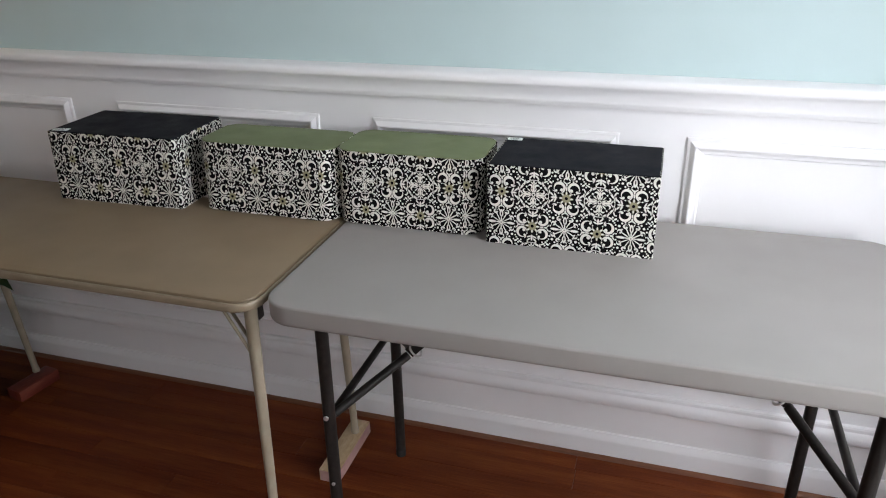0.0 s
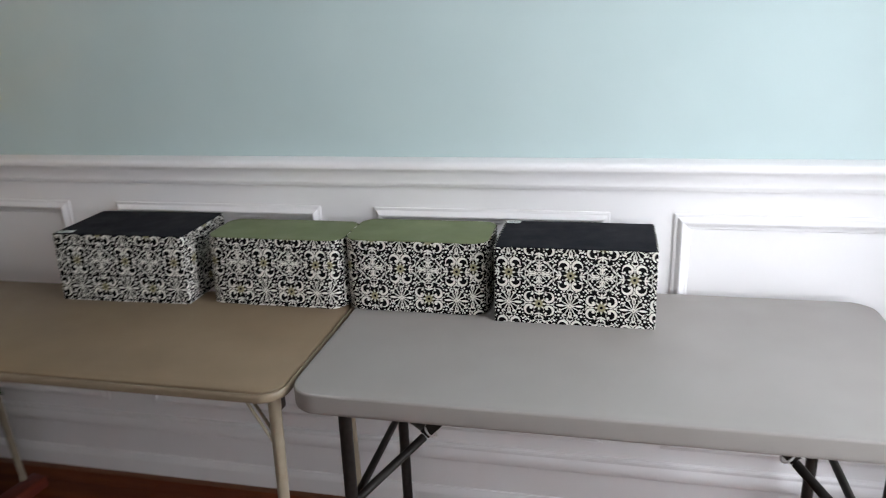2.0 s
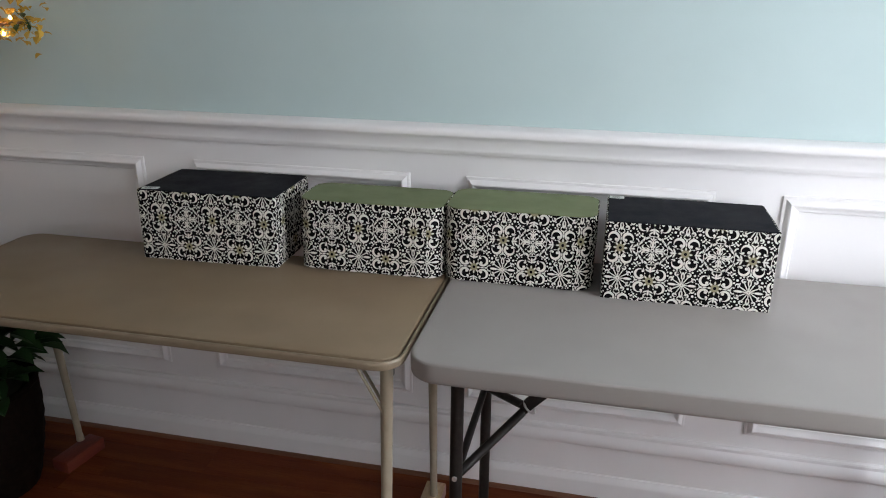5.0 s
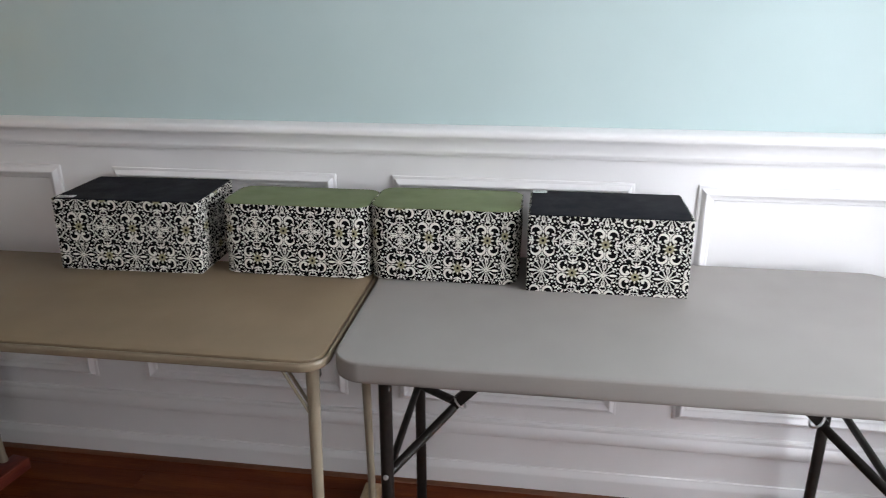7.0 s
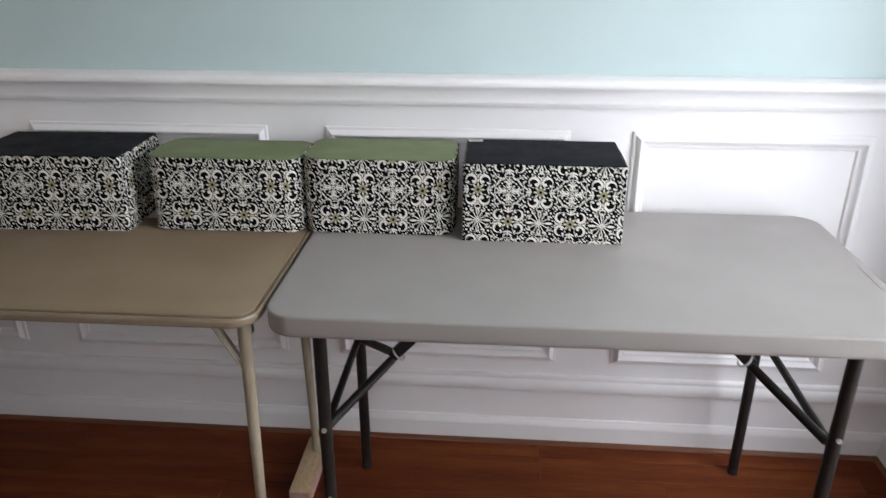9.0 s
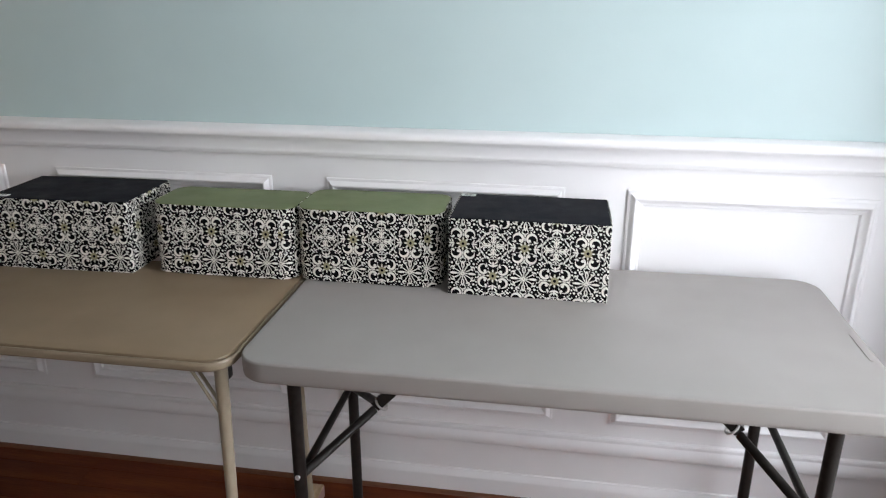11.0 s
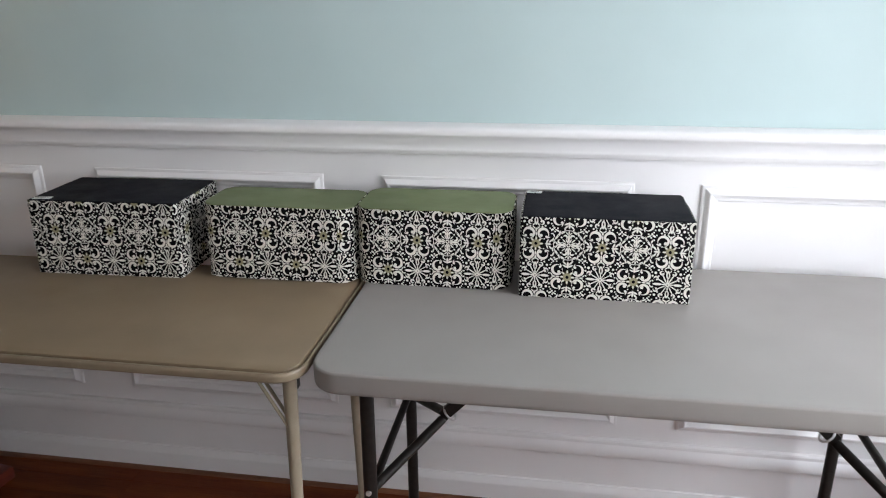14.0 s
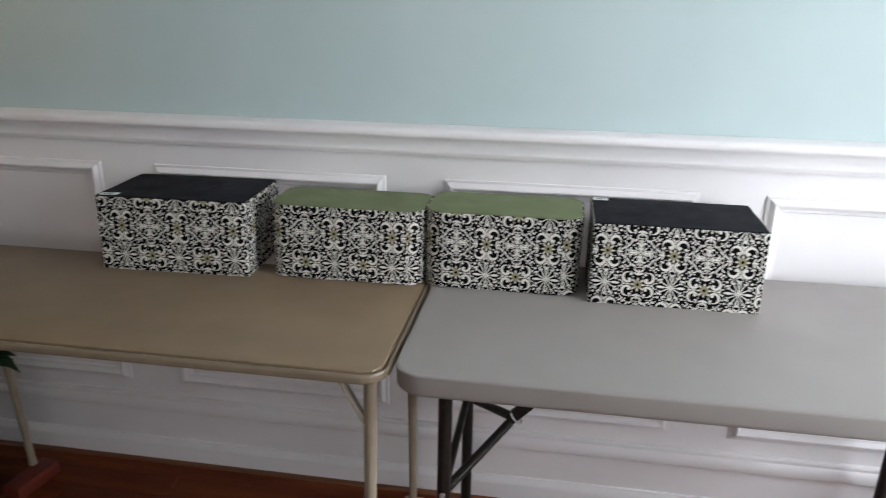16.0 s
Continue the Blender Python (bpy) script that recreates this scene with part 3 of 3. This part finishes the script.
def storage_box(name, x, y, z, rz, bottom, top, height, r, phase, skew, board, label, ragged, tape=None, seg=6):
    """A box covered in printed cotton. bottom and top: (width, depth) of its two ends, centred on (x, y); phase: where the
    print's first medallion lies, from the front face's start and down from the top; skew: fall of its rows to the right."""
    root = thing(name, x, y, z, rz, label, "storage box", "damask covered boxes")
    rnd = random.Random(sum(map(ord, label)))
    levels = 12
    outline = []
    for k in range(levels + 1):
        t = k / levels
        w, d = bottom[0] + (top[0] - bottom[0]) * t, bottom[1] + (top[1] - bottom[1]) * t
        raw = round_rect(-w / 2, w / 2, -d / 2, d / 2, r, seg)
        # extra points along the straight sides
        pts = []
        for i, p in enumerate(raw):
            q = raw[(i + 1) % len(raw)]
            pts.append(p)
            if math.hypot(q[0] - p[0], q[1] - p[1]) > 0.08:
                pts += [(p[0] + (q[0] - p[0]) * j / 12, p[1] + (q[1] - p[1]) * j / 12) for j in range(1, 12)]
        outline.append(pts)
    n = len(outline[0])
    per = [0.0]
    for i in range(n):
        a, b = outline[levels][i], outline[levels][(i + 1) % n]
        per.append(per[-1] + math.hypot(b[0] - a[0], b[1] - a[1]))
    seed = rnd.random() * 50
    bm = bmesh.new()
    uvs = bm.loops.layers.uv.new("cloth")
    rings = []
    for k, pts in enumerate(outline):
        t = k / levels
        ring_ = []
        for px, py in pts:
            v = noise.noise(Vector((px * 9 + seed, py * 9, t * 2.5)))
            f = noise.noise(Vector((px * 34 + seed, py * 34, t * 4)))
            low = (1 - t) ** 3
            s = 1 + (0.006 * v + 0.022 * ragged * f * low) / max(0.05, math.hypot(px, py)) * 0.25
            dz = (0.0060 * ragged * max(0.0, f + 0.25) if k == 0 else 0.0) + 0.0012 * v * (k == levels)
            ring_.append(bm.verts.new((px * s, py * s, max(0.0, t * height + dz))))
        rings.append(ring_)
    # the front face starts at the last corner of the outline
    start = min(range(n), key=lambda i: outline[levels][i][0] + 2 * outline[levels][i][1])
    for k in range(levels):
        for i in range(n):
            j = (i + 1) % n
            f = bm.faces.new((rings[k][i], rings[k][j], rings[k + 1][j], rings[k + 1][i]))
            for loop, (ii, kk) in zip(f.loops, ((i, k), (i + 1, k), (i + 1, k + 1), (i, k + 1))):
                u = per[ii] - per[start] - phase[0]
                loop[uvs].uv = (u, phase[1] - height * (1 - kk / levels) + skew * u)
    # the cloth folds over the rim and under the base
    inner = [bm.verts.new((v.co.x * 0.985, v.co.y * 0.975, height - 0.001)) for v in rings[-1]]
    for i in range(n):
        j = (i + 1) % n
        f = bm.faces.new((rings[-1][i], rings[-1][j], inner[j], inner[i]))
        for loop, (ii, o) in zip(f.loops, ((i, 0), (i + 1, 0), (i + 1, 0.004), (i, 0.004))):
            loop[uvs].uv = (per[ii] - per[start] - phase[0], phase[1] + o)
    bm.faces.new(list(reversed(rings[0])))
    part("cover", bm, DAMASK, root)
    e = 0.0035
    part("top_board", slab(-top[0] / 2 + e, top[0] / 2 - e, -top[1] / 2 + e, top[1] / 2 - e, max(r - e, 0.003), [(0.002, height - 0.012), (0.0, height - 0.002), (0.0, height + 0.0006), (0.0008, height + 0.0014)], seg), board, root)
    if tape:
        tx, ty, tw, td, tr = tape
        bm = slab(-tw / 2, tw / 2, -td / 2, td / 2, 0.002, [(0.0, 0.0), (0.0002, 0.0006)], 3)
        bmesh.ops.transform(bm, matrix=pose(tx, ty, height + 0.0016, 0, 0, tr), verts=bm.verts)
        sticker = part("sticker", bm, TAPE, root, "small white paper sticker")
        for line in range(2):
            lm = boxed(-tw * 0.34, tw * (0.30 - 0.1 * line), 0.12 * td - line * 0.32 * td - 0.0006, 0.12 * td - line * 0.32 * td + 0.0006, 0.0, 0.0003)
            bmesh.ops.transform(lm, matrix=pose(tx, ty, height + 0.0024, 0, 0, tr), verts=lm.verts)
            part("print_bar", lm, BLACK_BOARD, sticker)
    return root


B_BLACK, B_GREEN = "black and cream damask box with black top", "round-cornered damask box with olive green top"
storage_box("storage_box", -0.6330, -0.147, 0.7615, 1.5, (0.380, 0.242), (0.382, 0.226), 0.183, 0.006, (0.063, 0.070), 0.0, BLACK_BOARD, B_BLACK + ", on the tan table", 0.15, (-0.160, -0.094, 0.046, 0.020, 8))
storage_box("storage_box", -0.2050, -0.148, 0.7615, 0, (0.376, 0.192), (0.378, 0.170), 0.178, 0.040, (0.145, 0.063), 0.0, GREEN_BOARD, B_GREEN + ", on the tan table", 1.0)
storage_box("storage_box", 0.1660, -0.138, 0.7635, 0, (0.358, 0.206), (0.366, 0.186), 0.180, 0.042, (-0.013, 0.067), 0.012, GREEN_BOARD, B_GREEN + ", across the two tables", 1.0)
storage_box("storage_box", 0.5505, -0.155, 0.7635, 0, (0.369, 0.219), (0.368, 0.215), 0.185, 0.005, (0.033, 0.059), 0.030, BLACK_BOARD, B_BLACK + ", on the grey table", 0.15, (-0.162, 0.092, 0.036, 0.022, 0))

# ---- the potted tree beyond the tan table ----


def leaf_card(bm, at, direction, up, length, width, fold=0.25):
    """A folded, pointed leaf of six faces."""
    d, u = Vector(direction).normalized(), Vector(up)
    s = d.cross(u).normalized()
    u = s.cross(d).normalized()
    at = Vector(at)
    mid = [at + d * length * t + u * length * b for t, b in ((0, 0), (0.35, 0.06), (0.7, 0.03), (1.0, -0.10))]
    lw = [0.0, 1.0, 0.75, 0.0]
    row = []
    for c, w in zip(mid, lw):
        row.append((bm.verts.new(c), bm.verts.new(c + s * width * 0.5 * w + u * width * fold * w), bm.verts.new(c - s * width * 0.5 * w + u * width * fold * w)) if w else (bm.verts.new(c),) * 3)
    for a, b in zip(row, row[1:]):
        for k in (1, 2):
            vs = []
            for v in (a[0], b[0], b[k], a[k]):
                if v not in vs:
                    vs.append(v)
            if len(vs) > 2:
                bm.faces.new(vs)


def potted_tree():
    rnd = random.Random(7)
    root = thing("potted_tree", -1.39, -0.36, 0.0, 0, "artificial tree with yellow blossoms and warm lights in dark basket", "potted plant")
    pot = bmesh.new()
    steps = [(0.0, 0.115, 0.0)] + [(t, 0.125 + 0.045 * math.sin(t * 1.9) + 0.003 * (i % 2), 0.34 * t) for i, t in enumerate([j / 14 for j in range(15)])]
    rings = [[(r * math.cos(2 * math.pi * k / 28), r * math.sin(2 * math.pi * k / 28), z) for k in range(28)] for _, r, z in steps]
    rings += [[(p[0] * f, p[1] * f, z) for p in rings[-1]] for f, z in ((0.93, 0.345), (0.88, 0.30))]
    loft(pot, rings)
    pot_ob = part("pot", pot, BASKET, root)
    bm = bmesh.new()
    torus(bm, (0, 0, 0.342), (0, 0, 1), 0.165, 0.009, 28, 8)
    part("rolled_rim", bm, BASKET, pot_ob)
    part("moss", tube(bmesh.new(), (0, 0, 0.302), (0, 0, 0.325), 0.148, 0.13, sides=24), SOIL, root)
    trunk = bmesh.new()
    bent_tube(trunk, [(0, 0, 0.31), (0.01, 0.01, 0.7), (-0.01, 0.0, 1.1), (0.01, 0.0, 1.45)], 0.016, 10, 5, 0.12)
    tr = part("trunk", trunk, BARK, root)
    tips = []
    for i in range(16):
        a, z = i * 2.4, 0.95 + 0.036 * i
        b0 = Vector((0.0, 0.0, z - 0.08))
        b1 = Vector((0.30 * math.cos(a), 0.22 * math.sin(a) + 0.02, z + 0.28 + 0.1 * rnd.random()))
        b2 = b1 + Vector((0.16 * math.cos(a), 0.08 * math.sin(a), 0.05 - 0.10 * rnd.random()))
        b1.x, b2.x, b2.y = min(b1.x, 0.13), min(b2.x, 0.19), min(b2.y, 0.27)
        b1.y = min(b1.y, 0.27)
        part("limb", bent_tube(bmesh.new(), [b0, b1, b2], 0.005, 6, 4, 0.06), BARK, tr)
        tips += [b1, b2, b1.lerp(b2, 0.5), b0.lerp(b1, 0.7)]
    petals, leaves = bmesh.new(), bmesh.new()
    for c in tips:
        for _ in range(46):
            off = Vector((rnd.gauss(0, 0.024), rnd.gauss(0, 0.026), rnd.gauss(0.0, 0.030)))
            d = Vector((rnd.uniform(-1, 1), rnd.uniform(-1, 1), rnd.uniform(-0.8, 0.8)))
            p = c + off
            p.y = min(p.y, 0.30)
            leaf_card(petals, p, d, (0, 0.3, 1), rnd.uniform(0.016, 0.030), rnd.uniform(0.012, 0.022))
        for _ in range(5):
            d = Vector((rnd.uniform(-1, 1), rnd.uniform(-1, 0.4), rnd.uniform(-0.6, 0.8)))
            p = c + Vector((rnd.gauss(0, 0.022), rnd.gauss(0, 0.022), rnd.gauss(0, 0.025)))
            p.y = min(p.y, 0.27)
            leaf_card(leaves, p, d, (0, 0.3, 1), rnd.uniform(0.04, 0.07), rnd.uniform(0.014, 0.022))
    part("blossoms", petals, BLOSSOM, root, "yellow blossoms")["kind"] = "stuff"
    part("crown_leaves", leaves, LEAF, root)["kind"] = "stuff"
    low = bmesh.new()
    for i in range(230):
        a = rnd.uniform(0, 2 * math.pi)
        r = rnd.uniform(0.02, 0.19)
        z = rnd.uniform(0.35, 0.68)
        d = Vector((math.cos(a), math.sin(a) * 0.9, rnd.uniform(-0.5, 0.5)))
        leaf_card(low, (r * math.cos(a), r * math.sin(a), z), d, (0, 0, 1), rnd.uniform(0.07, 0.12), rnd.uniform(0.05, 0.08))
    part("low_leaves", low, LEAF, root, "broad dark green leaves")["kind"] = "stuff"
    for i in range(18):
        c = tips[(i * 7) % len(tips)] + Vector((rnd.uniform(-0.03, 0.03), rnd.uniform(-0.06, -0.01), rnd.uniform(-0.03, 0.03)))
        bm = bmesh.new()
        bmesh.ops.create_uvsphere(bm, u_segments=10, v_segments=6, radius=0.0035, matrix=Matrix.Translation(c) @ Matrix.Diagonal((1, 1, 1.5, 1)))
        part("light_bulb", bm, BULB, root, "small glowing warm bulb")
    return root


potted_tree()

# ---- floorboards ----
rnd = random.Random(3)
BOARD = 0.083
shared = {}
y = Y1 - 0.004
while y > Y0:
    x = X0 + 0.004 - rnd.uniform(0.0, 0.9)
    while x < X1 - 0.01:
        length = rnd.choice((0.9, 1.15, 1.4))
        x_end = min(x + length, X1)
        x = max(x, X0)
        length = x_end - x
        key = round(length, 3)
        if key not in shared:
            shared[key] = mesh_of(boxed(0.0, key - 0.0008, -BOARD + 0.0007, 0.0, -0.012, 0.0, 0.0006, 1), "plank")
            shared[key].materials.append(FLOORING)
        ob = new("plank", shared[key])
        ob.location = (x, y, rnd.uniform(-0.0003, 0.0))
        ob.parent = floor
        x += length
    y -= BOARD
